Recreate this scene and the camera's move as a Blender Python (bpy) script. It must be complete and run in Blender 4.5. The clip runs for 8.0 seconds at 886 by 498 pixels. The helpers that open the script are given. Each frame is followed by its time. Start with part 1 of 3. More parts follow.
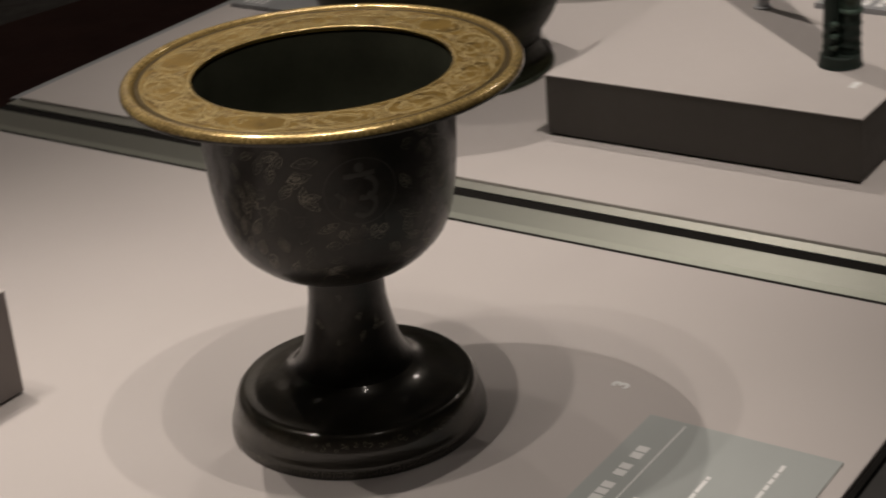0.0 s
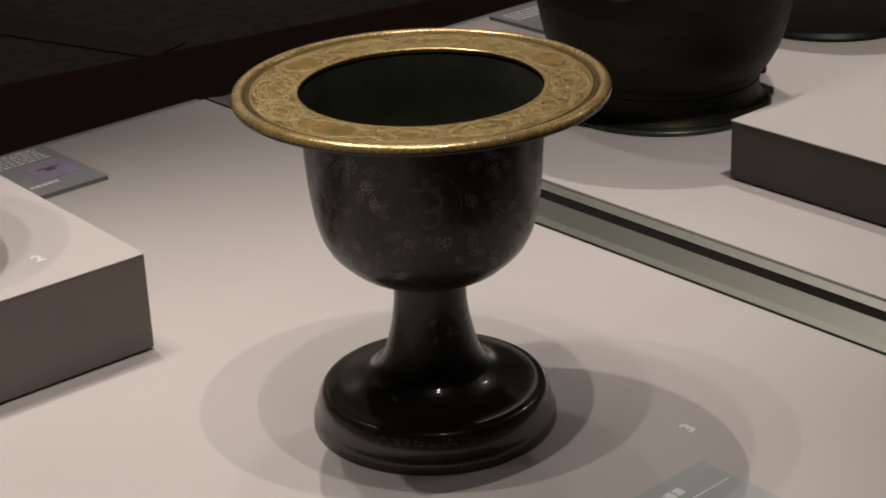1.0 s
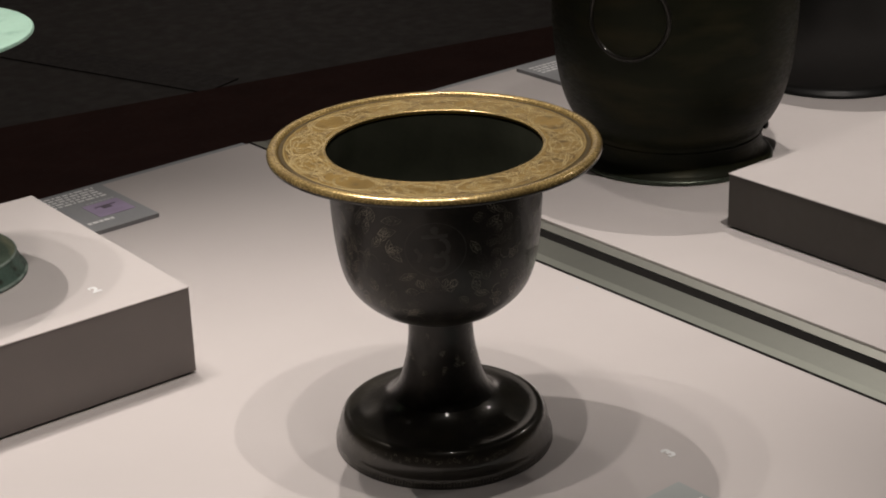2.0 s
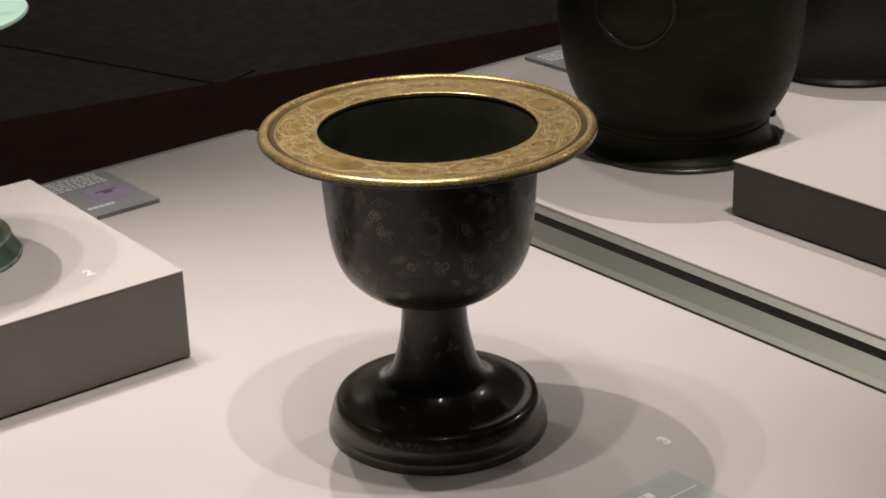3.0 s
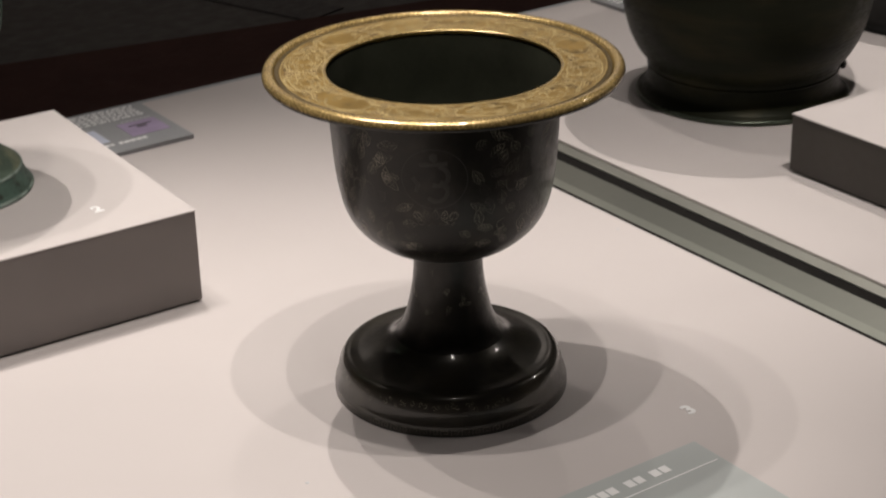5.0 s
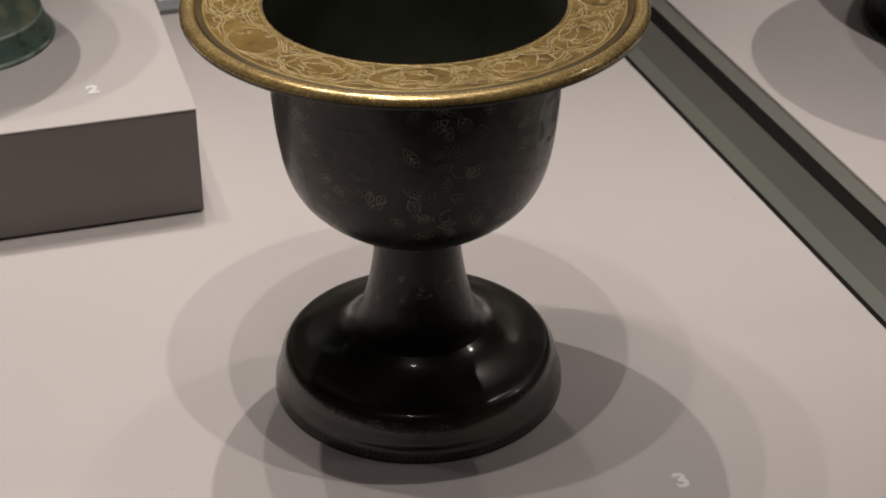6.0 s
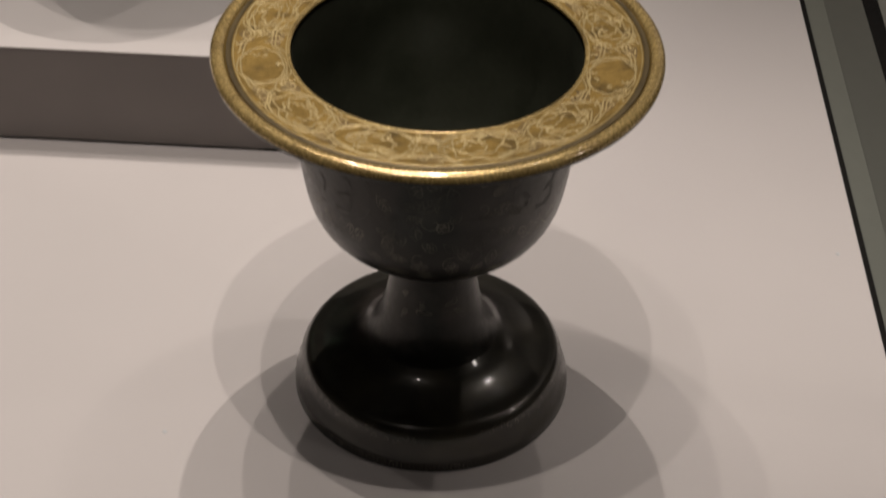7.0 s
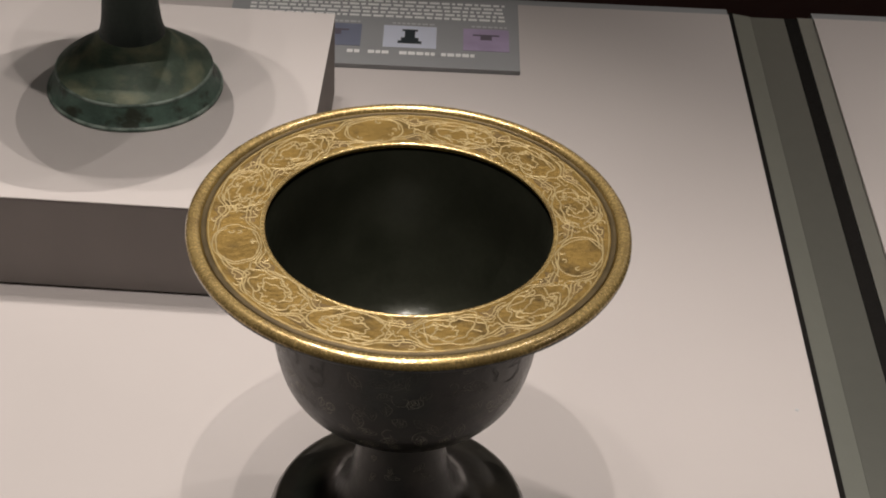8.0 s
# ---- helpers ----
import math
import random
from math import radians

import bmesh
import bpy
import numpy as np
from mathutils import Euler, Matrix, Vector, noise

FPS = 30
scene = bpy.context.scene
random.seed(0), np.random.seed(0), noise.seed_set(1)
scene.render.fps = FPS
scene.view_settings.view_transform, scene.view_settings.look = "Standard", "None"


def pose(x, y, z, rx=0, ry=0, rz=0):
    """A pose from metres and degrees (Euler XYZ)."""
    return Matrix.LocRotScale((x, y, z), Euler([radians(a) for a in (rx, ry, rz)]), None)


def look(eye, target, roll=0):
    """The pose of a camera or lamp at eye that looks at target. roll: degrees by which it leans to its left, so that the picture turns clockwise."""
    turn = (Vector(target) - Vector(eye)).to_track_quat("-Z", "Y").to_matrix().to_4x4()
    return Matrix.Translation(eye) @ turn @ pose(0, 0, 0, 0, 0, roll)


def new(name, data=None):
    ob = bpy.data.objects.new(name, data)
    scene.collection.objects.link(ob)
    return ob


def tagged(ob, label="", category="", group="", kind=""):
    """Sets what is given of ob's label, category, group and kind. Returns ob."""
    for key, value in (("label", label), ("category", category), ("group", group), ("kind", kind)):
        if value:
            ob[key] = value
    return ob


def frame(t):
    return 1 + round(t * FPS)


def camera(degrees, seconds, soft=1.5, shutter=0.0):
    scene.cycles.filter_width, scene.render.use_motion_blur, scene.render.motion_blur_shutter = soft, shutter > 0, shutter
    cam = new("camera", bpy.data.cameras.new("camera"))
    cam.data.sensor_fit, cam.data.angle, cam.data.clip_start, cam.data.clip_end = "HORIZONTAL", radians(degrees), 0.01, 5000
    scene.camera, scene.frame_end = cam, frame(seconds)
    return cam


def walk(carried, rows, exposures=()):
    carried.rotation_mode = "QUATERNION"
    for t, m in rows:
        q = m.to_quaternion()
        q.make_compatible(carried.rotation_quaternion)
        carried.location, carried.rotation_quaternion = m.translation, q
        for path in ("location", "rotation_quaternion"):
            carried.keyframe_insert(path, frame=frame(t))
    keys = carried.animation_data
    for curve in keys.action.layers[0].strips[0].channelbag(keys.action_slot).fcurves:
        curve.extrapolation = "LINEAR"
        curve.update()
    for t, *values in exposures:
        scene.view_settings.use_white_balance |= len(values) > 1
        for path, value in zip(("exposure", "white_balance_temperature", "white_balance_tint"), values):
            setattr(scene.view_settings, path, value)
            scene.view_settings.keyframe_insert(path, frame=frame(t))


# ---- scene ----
cam = camera(28.07, 8.0, soft=1.9, shutter=0.3)
walk(cam, [
    (0.0, pose(-0.8493, -0.6860, 0.6213, 65.245, 4.335, -56.635)),
    (0.2, pose(-0.8170, -0.7254, 0.6238, 65.257, 3.000, -51.429)),
    (0.5, pose(-0.7778, -0.7998, 0.6331, 65.912, 1.897, -45.781)),
    (1.0, pose(-0.7514, -0.8839, 0.6376, 66.486, 2.134, -41.818)),
    (1.5, pose(-0.7229, -0.8882, 0.6299, 66.401, 3.177, -40.448)),
    (2.0, pose(-0.8204, -1.0140, 0.7069, 67.535, 1.807, -39.898)),
    (2.2, pose(-0.8106, -1.0188, 0.7038, 67.372, 2.080, -39.613)),
    (3.3, pose(-0.7946, -1.0238, 0.6892, 67.471, 1.740, -38.936)),
    (3.5, pose(-0.8174, -1.0437, 0.7043, 67.374, 1.559, -39.064)),
    (4.0, pose(-0.8156, -1.0261, 0.6972, 67.351, 0.816, -39.101)),
    (4.5, pose(-0.7992, -1.0325, 0.6900, 67.423, 0.820, -38.335)),
    (4.8, pose(-0.7524, -1.0197, 0.6784, 66.621, 1.087, -36.754)),
    (5.0, pose(-0.6914, -1.0005, 0.6590, 65.754, 1.350, -35.086)),
    (5.2, pose(-0.5956, -0.9701, 0.6342, 64.426, 0.645, -31.656)),
    (6.3, pose(-0.1575, -0.8583, 0.6661, 55.405, -0.059, -11.013)),
    (6.5, pose(-0.0819, -0.8561, 0.6865, 53.575, -0.601, -4.948)),
    (6.7, pose(-0.0198, -0.8677, 0.7353, 53.517, -1.893, 0.191)),
    (7.0, pose(0.0191, -0.8647, 0.8045, 51.108, -1.098, 1.770)),
    (7.2, pose(0.0246, -0.8551, 0.8435, 51.298, -0.545, 1.565)),
    (7.5, pose(0.0192, -0.8405, 0.8754, 52.577, -1.163, 1.187)),
    (8.0, pose(0.0077, -0.8425, 0.8639, 53.412, -2.440, 0.951)),
], exposures=[(0.0, -0.70, 6900, 10), (0.6, -0.68, 6780, 10), (1.6, -0.46, 6620, 10), (2.2, -0.33, 6560, 10), (3.3, -0.15, 6550, 10), (5.0, -0.17, 6550, 10), (6.3, -0.68, 6600, 10), (7.0, -0.64, 6680, 10), (7.5, -0.58, 6680, 10), (8.0, -0.47, 6640, 10)])

# ---- light: warm ceiling spots over the cases ----
world = bpy.data.worlds.new("room_dark")
scene.world = world
world.use_nodes = True
world.node_tree.nodes["Background"].inputs["Color"].default_value = (0.9, 0.92, 1.0, 1)
world.node_tree.nodes["Background"].inputs["Strength"].default_value = 0.02


def spot(eye, target, watts, size=70.0, radius=0.007, warm=(1.0, 0.92, 0.87)):
    lamp = bpy.data.lights.new("spot_lamp", "SPOT")
    lamp.energy, lamp.spot_size, lamp.spot_blend = watts, radians(size), 1.0
    lamp.shadow_soft_size, lamp.color = radius, warm
    ob = new("spot_lamp", lamp)
    ob.matrix_world = look(eye, target)
    return ob


spot((0.005, -0.296, 2.0), (-0.20, -0.04, 0), 37, 44)
spot((-0.238, -0.121, 2.0), (-0.40, -0.05, 0), 38, 46)
spot((-0.470, -0.200, 2.0), (-0.50, 0.00, 0), 11, 42)
spot((0.011, 0.719, 2.0), (-0.25, 0.12, 0), 68, 43)
spot((-0.235, 0.557, 2.0), (-0.33, 0.04, 0), 36, 48)
spot((-0.443, 0.672, 2.0), (-0.31, 0.04, 0), 33, 48)
spot((0.530, 0.670, 2.0), (0.13, 0.46, 0), 27, 46)
# over the neighbouring case
spot((0.99, 0.60, 2.0), (0.72, 0.22, 0), 72, 46)
spot((0.36, -0.38, 2.0), (0.83, 0.05, 0), 98, 40)
# gallery spots behind the visitor that glint on the bronze
spot((-0.9, -1.7, 4.3), (0.02, -0.04, 0), 28, 22, 0.03)
spot((3.4, -0.7, 2.7), (0.02, 0.0, 0), 44, 16, 0.04)
# unseen fill spot, added to lift the dark floor behind the cases
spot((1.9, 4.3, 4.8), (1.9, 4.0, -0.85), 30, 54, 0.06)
# unseen area light, added as ambient fill for the deepest shadows
hall = bpy.data.lights.new("hall_fill_light", "AREA")
hall.energy, hall.size, hall.color = 22, 3.0, (1.0, 0.93, 0.87)
new("hall_fill_light", hall).matrix_world = look((0.5, 1.5, 5.2), (0.5, 1.5, 0))
# unseen spots, added to light the walls that the metal reflects
spot((3.9, 5.0, 5.0), (5.0, 5.6, 2.9), 320, 84, 0.06)
spot((2.2, 5.6, 5.0), (2.4, 7.0, 3.2), 170, 84, 0.06)
spot((-0.6, 5.6, 5.0), (-0.5, 7.0, 3.2), 70, 84, 0.06)


# ---- materials ----
def mat(name, colour, rough=0.5, metal=0.0, vary=0.1, scale=30.0, bump=0.0, bump_scale=400.0, second=None, mask=(0.45, 0.62), mask_scale=18.0, spec=0.5, coat=0.0, coat_rough=0.16, stretch=1.0, brushed=0.0):
    """A surface whose colour drifts at two scales; second: a stain or patina colour that breaks through in patches."""
    m = bpy.data.materials.new(name)
    m.use_nodes = True
    nt = m.node_tree
    b = nt.nodes["Principled BSDF"]
    tc = nt.nodes.new("ShaderNodeTexCoord")
    mp = nt.nodes.new("ShaderNodeMapping")
    mp.inputs["Scale"].default_value = (1, 1, stretch)
    nt.links.new(tc.outputs["Object"], mp.inputs["Vector"])

    def nz(sc, detail=5.0):
        n = nt.nodes.new("ShaderNodeTexNoise")
        n.inputs["Scale"].default_value, n.inputs["Detail"].default_value = sc, detail
        nt.links.new(mp.outputs["Vector"], n.inputs["Vector"])
        return n.outputs["Fac"]

    def remap(src, a, b_, lo, hi):
        r = nt.nodes.new("ShaderNodeMapRange")
        for k, v in zip(("From Min", "From Max", "To Min", "To Max"), (a, b_, lo, hi)):
            r.inputs[k].default_value = v
        nt.links.new(src, r.inputs["Value"])
        return r.outputs["Result"]

    big, small = nz(scale), nz(scale * 11.0)
    base = nt.nodes.new("ShaderNodeMix")
    base.data_type = "RGBA"
    base.inputs["A"].default_value = (*[c * (1 - vary) for c in colour], 1)
    base.inputs["B"].default_value = (*[min(1, c * (1 + vary)) for c in colour], 1)
    add = nt.nodes.new("ShaderNodeMath")
    add.operation = "MULTIPLY_ADD"
    nt.links.new(small, add.inputs[0])
    add.inputs[1].default_value = 0.45
    nt.links.new(remap(big, 0.3, 0.7, 0.0, 0.55), add.inputs[2])
    nt.links.new(add.outputs[0], base.inputs["Factor"])
    out = base.outputs["Result"]
    if second:
        mx = nt.nodes.new("ShaderNodeMix")
        mx.data_type = "RGBA"
        nt.links.new(remap(nz(mask_scale, 8.0), mask[0], mask[1], 0.0, 1.0), mx.inputs["Factor"])
        nt.links.new(out, mx.inputs["A"])
        mx.inputs["B"].default_value = (*second, 1)
        out = mx.outputs["Result"]
    nt.links.new(out, b.inputs["Base Color"])
    nt.links.new(remap(small, 0.3, 0.7, rough * 0.82, min(1, rough * 1.2)), b.inputs["Roughness"])
    b.inputs["Metallic"].default_value = metal
    b.inputs["Specular IOR Level"].default_value = spec
    b.inputs["Coat Weight"].default_value, b.inputs["Coat Roughness"].default_value = coat, coat_rough
    if brushed:
        # brushed lengthwise: the gloss spreads across the strip
        across = nt.nodes.new("ShaderNodeCombineXYZ")
        across.inputs["X"].default_value = 1.0
        nt.links.new(across.outputs["Vector"], b.inputs["Tangent"])
        b.inputs["Anisotropic"].default_value = brushed
    if bump:
        bp = nt.nodes.new("ShaderNodeBump")
        bp.inputs["Strength"].default_value, bp.inputs["Distance"].default_value = bump, 0.001
        nt.links.new(nz(bump_scale, 4.0), bp.inputs["Height"])
        nt.links.new(bp.outputs["Normal"], b.inputs["Normal"])
    return m


M_DECK = mat("deck_paint", (0.60, 0.557, 0.537), 0.75, vary=0.03, scale=6, bump=0.08, bump_scale=900, spec=0.25)
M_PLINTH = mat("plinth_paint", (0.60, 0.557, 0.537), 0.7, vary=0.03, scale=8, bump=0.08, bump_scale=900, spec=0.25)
# plinth sides are toned darker than the tops, the second plinth's darkest
M_PLINTHSIDE = mat("brownish_grey_plinth_side", (0.235, 0.210, 0.198), 0.8, vary=0.10, scale=9, bump=0.12, bump_scale=1100, spec=0.2)
M_PLINTHSIDEDARK = mat("dark_brown_plinth_side", (0.106, 0.098, 0.090), 0.8, vary=0.10, scale=9, bump=0.12, bump_scale=1100, spec=0.2)
M_BRONZE = mat("dark_bronze", (0.019, 0.0175, 0.0145), 0.34, 0.5, vary=0.5, scale=26, bump=0.3, bump_scale=170, second=(0.038, 0.034, 0.027), mask=(0.50, 0.74), mask_scale=42, spec=0.35, coat=0.2, coat_rough=0.14)
# the foot's bronze is paler and glossier than the bowl's
M_FOOT = mat("foot_dark_bronze", (0.031, 0.028, 0.0215), 0.34, 0.4, vary=0.4, scale=24, bump=0.25, bump_scale=110, second=(0.062, 0.054, 0.036), mask=(0.45, 0.82), mask_scale=34, coat=0.7, coat_rough=0.10)
M_INSIDE = mat("soot_bronze", (0.060, 0.064, 0.046), 0.34, 0.3, vary=0.3, scale=25, bump=0.2, bump_scale=150, second=(0.03, 0.035, 0.022), mask=(0.55, 0.8), spec=0.35, coat=0.35, coat_rough=0.17)
M_GOLD = mat("worn_gilt_bronze", (0.350, 0.226, 0.062), 0.36, 0.6, vary=0.36, scale=40, bump=0.35, bump_scale=260, second=(0.15, 0.100, 0.036), mask=(0.52, 0.70), mask_scale=62, coat=0.12)
M_GROOVE = mat("dark_groove", (0.10, 0.072, 0.032), 0.5, 0.6, vary=0.4, scale=60)
M_FRET = mat("brown_gilt_fret", (0.33, 0.235, 0.095), 0.3, 0.6, vary=0.3, scale=60, coat=0.8, coat_rough=0.12)
M_WORN = mat("brown_worn_ground", (0.175, 0.114, 0.040), 0.5, 0.4, vary=0.4, scale=80, bump=0.3, bump_scale=300, second=(0.24, 0.155, 0.05), mask=(0.50, 0.62), mask_scale=110)
M_SILVER = mat("silver_wire", (0.475, 0.365, 0.165), 0.42, 0.35, vary=0.25, scale=90)
M_LIP = mat("rubbed_gilt_lip", (0.56, 0.40, 0.155), 0.26, 0.5, vary=0.25, scale=50, bump=0.12, bump_scale=220, second=(0.27, 0.18, 0.07), mask=(0.52, 0.74), mask_scale=34, coat=1.0, coat_rough=0.12)
M_GLYPH = mat("dull_inlaid_letter", (0.048, 0.045, 0.039), 0.5, 0.3, vary=0.3, scale=60)
M_DULL = mat("tarnished_silver_wire", (0.32, 0.295, 0.235), 0.42, 0.55, vary=0.3, scale=60, second=(0.045, 0.042, 0.034), mask=(0.42, 0.58), mask_scale=35)
M_PATINA = mat("green_patina", (0.078, 0.130, 0.102), 0.55, 0.1, vary=0.6, scale=34, bump=1.0, bump_scale=150, second=(0.034, 0.042, 0.028), mask=(0.50, 0.62), mask_scale=55, stretch=1.4)
M_PATINATOP = mat("olive_green_patina", (0.105, 0.150, 0.108), 0.5, 0.1, vary=0.5, scale=30, bump=0.9, bump_scale=150, second=(0.27, 0.285, 0.18), mask=(0.46, 0.70), mask_scale=34, stretch=2.0)
M_PATINAEDGE = mat("pale_green_patina", (0.30, 0.37, 0.32), 0.55, 0.05, vary=0.35, scale=60, bump=0.6, bump_scale=180, second=(0.09, 0.13, 0.105), mask=(0.42, 0.58), mask_scale=60)
M_MINT = mat("pale_mint_patina", (0.36, 0.56, 0.45), 0.6, 0.05, vary=0.15, scale=30, bump=0.4, bump_scale=160, second=(0.20, 0.36, 0.28), mask=(0.5, 0.66), mask_scale=26)
M_STEMDARK = mat("dark_patina", (0.020, 0.034, 0.027), 0.55, 0.3, vary=0.3, scale=25, bump=0.3, bump_scale=150)
M_POT = mat("olive_bronze", (0.0135, 0.0150, 0.0075), 0.5, 0.3, vary=0.45, scale=9, bump=0.25, bump_scale=90, second=(0.034, 0.030, 0.014), mask=(0.48, 0.74), mask_scale=10, spec=0.16, stretch=3.5)
M_POTLIP = mat("rubbed_bronze", (0.085, 0.10, 0.075), 0.3, 0.7, vary=0.25, scale=40)
M_BLACKPOT = mat("black_bronze", (0.012, 0.012, 0.011), 0.45, 0.3, vary=0.3, scale=14, bump=0.2, bump_scale=90)
M_CHANNELLIP = mat("pale_green_channel_lip", (0.50, 0.52, 0.455), 0.46, 0.8, vary=0.03, scale=70, brushed=0.8)
M_CHANNEL = mat("grey_green_channel", (0.42, 0.43, 0.38), 0.46, 0.85, vary=0.03, scale=70, brushed=0.8)
M_RUBBER = mat("black_gasket", (0.011, 0.010, 0.009), 0.7, vary=0.2, scale=60, spec=0.1)
M_EDGE = mat("pale_aluminium_edge", (0.54, 0.545, 0.485), 0.46, 0.75, vary=0.04, scale=70, brushed=0.8)
M_TRIM = mat("dark_trim", (0.045, 0.043, 0.042), 0.45, vary=0.15, scale=20)
M_BODY = mat("dark_case_body", (0.03, 0.028, 0.028), 0.5, vary=0.15, scale=8)
M_PANEL = mat("grey_panel", (0.34, 0.35, 0.36), 0.45, vary=0.05, scale=20)
M_LABEL = mat("teal_grey_label", (0.47, 0.50, 0.488), 0.45, vary=0.04, scale=14)
M_WHITE = mat("white_print", (0.92, 0.92, 0.91), 0.6, vary=0.03, scale=50)
M_PALE = mat("pale_print", (0.55, 0.56, 0.57), 0.6, vary=0.05, scale=50)
M_PHOTOW = mat("photo_white", (0.66, 0.70, 0.82), 0.5, vary=0.03, scale=50)
M_PHOTOP = mat("photo_purple", (0.42, 0.34, 0.50), 0.5, vary=0.2, scale=25)
M_PHOTOB = mat("photo_blue_grey", (0.20, 0.22, 0.30), 0.5, vary=0.2, scale=25)
M_PHOTOG = mat("photo_grey", (0.13, 0.11, 0.14), 0.5, vary=0.2, scale=50)
M_PHOTOD = mat("photo_dark", (0.02, 0.03, 0.035), 0.5, vary=0.1, scale=50)
M_FLOOR = mat("dark_floor", (0.066, 0.058, 0.053), 0.6, vary=0.2, scale=2.0, bump=0.1, bump_scale=60)
# darker floor tone for the strip that imitates a band of shade
M_FLOORSHADE = mat("floor_shade_tone", (0.048, 0.042, 0.040), 0.6, vary=0.2, scale=4)
M_CARPET = mat("dark_red_carpet", (0.078, 0.040, 0.035), 0.95, vary=0.2, scale=6, bump=0.4, bump_scale=500, spec=0.1)
# pale tone added to unseen walls so that they reflect in the metal
M_REFLECTWALL = mat("pale_reflector_wall", (0.55, 0.52, 0.49), 0.85, vary=0.06, scale=2)
M_WALL = mat("dark_red_wall", (0.045, 0.016, 0.014), 0.8, vary=0.15, scale=2)
M_CEIL = mat("black_ceiling", (0.02, 0.02, 0.02), 0.9, vary=0.1, scale=2)


# ---- mesh helpers ----
def obj(name, bm, material, parent=None, label="", smooth=False, at=None):
    me = bpy.data.meshes.new(name)
    if smooth:
        for f in bm.faces:
            f.smooth = True
    bm.normal_update()
    bm.to_mesh(me)
    bm.free()
    me.materials.append(material)
    ob = new(name, me)
    if at is not None:
        ob.matrix_basis = at
    if parent:
        ob.parent = parent
    if label:
        tagged(ob, label)
    return ob


def part(name, bm, material, parent, label="", smooth=False, at=None):
    return obj(name, bm, material, parent, label, smooth, at)


def thing(name, at, label, category, group="", kind=""):
    ob = new(name)
    ob.matrix_basis = at
    return tagged(ob, label, category, group, kind)


def box(x0, x1, y0, y1, z0, z1, bevel=0.0):
    bm = bmesh.new()
    bmesh.ops.create_cube(bm, size=1)
    for v in bm.verts:
        v.co = ((x0 + x1) / 2 + v.co.x * (x1 - x0), (y0 + y1) / 2 + v.co.y * (y1 - y0), (z0 + z1) / 2 + v.co.z * (z1 - z0))
    if bevel:
        bmesh.ops.bevel(bm, geom=bm.edges[:], offset=bevel, segments=2, affect="EDGES", profile=0.5)
    return bm


def smooth_profile(pts, n=6):
    """Catmull-Rom through (r, z) points; a point given twice stays a sharp corner."""
    out = []
    for i in range(len(pts) - 1):
        p1, p2 = Vector(pts[i]), Vector(pts[i + 1])
        if (p2 - p1).length < 1e-7:
            continue
        p0 = Vector(pts[max(i - 1, 0)])
        p3 = Vector(pts[min(i + 2, len(pts) - 1)])
        for k in range(n):
            t = k / n
            out.append(0.5 * (2 * p1 + (p2 - p0) * t + (2 * p0 - 5 * p1 + 4 * p2 - p3) * t * t + (3 * p1 - p0 - 3 * p2 + p3) * t ** 3))
    out.append(Vector(pts[-1]))
    return out


def lathe(pts, seg=128, n=6, wobble=0.0):
    """Turns (r, z) points round the z axis."""
    bm = bmesh.new()
    prof = smooth_profile(pts, n) if n else [Vector(p) for p in pts]
    rings = []
    for p in prof:
        if p.x < 1e-5:
            rings.append([bm.verts.new((0, 0, p.y))])
            continue
        ring = []
        for k in range(seg):
            a = 2 * math.pi * k / seg
            w = 1 + wobble * noise.noise((math.cos(a) * 1.6, math.sin(a) * 1.6, p.y * 14))
            ring.append(bm.verts.new((p.x * w * math.cos(a), p.x * w * math.sin(a), p.y)))
        rings.append(ring)
    for a, b in zip(rings, rings[1:]):
        for k in range(seg):
            j = (k + 1) % seg
            if len(a) == 1 and len(b) == 1:
                continue
            if len(a) == 1:
                bm.faces.new((a[0], b[j], b[k]))
            elif len(b) == 1:
                bm.faces.new((a[k], a[j], b[0]))
            else:
                bm.faces.new((a[k], a[j], b[j], b[k]))
    bmesh.ops.recalc_face_normals(bm, faces=bm.faces[:])
    return bm


def radius_at(prof, z):
    """The outer radius of a turned profile at height z."""
    best = 0.0
    for a, b in zip(prof, prof[1:]):
        if min(a.y, b.y) - 1e-6 <= z <= max(a.y, b.y) + 1e-6:
            t = 0.5 if abs(b.y - a.y) < 1e-7 else (z - a.y) / (b.y - a.y)
            best = max(best, a.x + (b.x - a.x) * t)
    return best


def ribbons(paths, width, place, lift=0.0003):
    """Thin inlaid wires: each path is a list of (u, v); place(u, v) gives the point and the outward normal on the surface."""
    bm = bmesh.new()
    for path in paths:
        rows = []
        for i, (u, v) in enumerate(path):
            u0, v0 = path[max(i - 1, 0)]
            u1, v1 = path[min(i + 1, len(path) - 1)]
            d = Vector((u1 - u0, v1 - v0))
            if d.length < 1e-9:
                continue
            d.normalize()
            w = width * (0.75 + 0.5 * noise.noise((u * 300, v * 300, 3.1)) + 0.15)
            n = Vector((-d.y, d.x)) * w / 2
            a, na = place(u + n.x, v + n.y)
            b, nb = place(u - n.x, v - n.y)
            m, nm = place(u, v)
            rows.append((bm.verts.new(a + na * 0.00005), bm.verts.new(m + nm * lift), bm.verts.new(b + nb * 0.00005)))
        for p, q in zip(rows, rows[1:]):
            bm.faces.new((p[0], p[1], q[1], q[0]))
            bm.faces.new((p[1], p[2], q[2], q[1]))
    bmesh.ops.recalc_face_normals(bm, faces=bm.faces[:])
    return bm


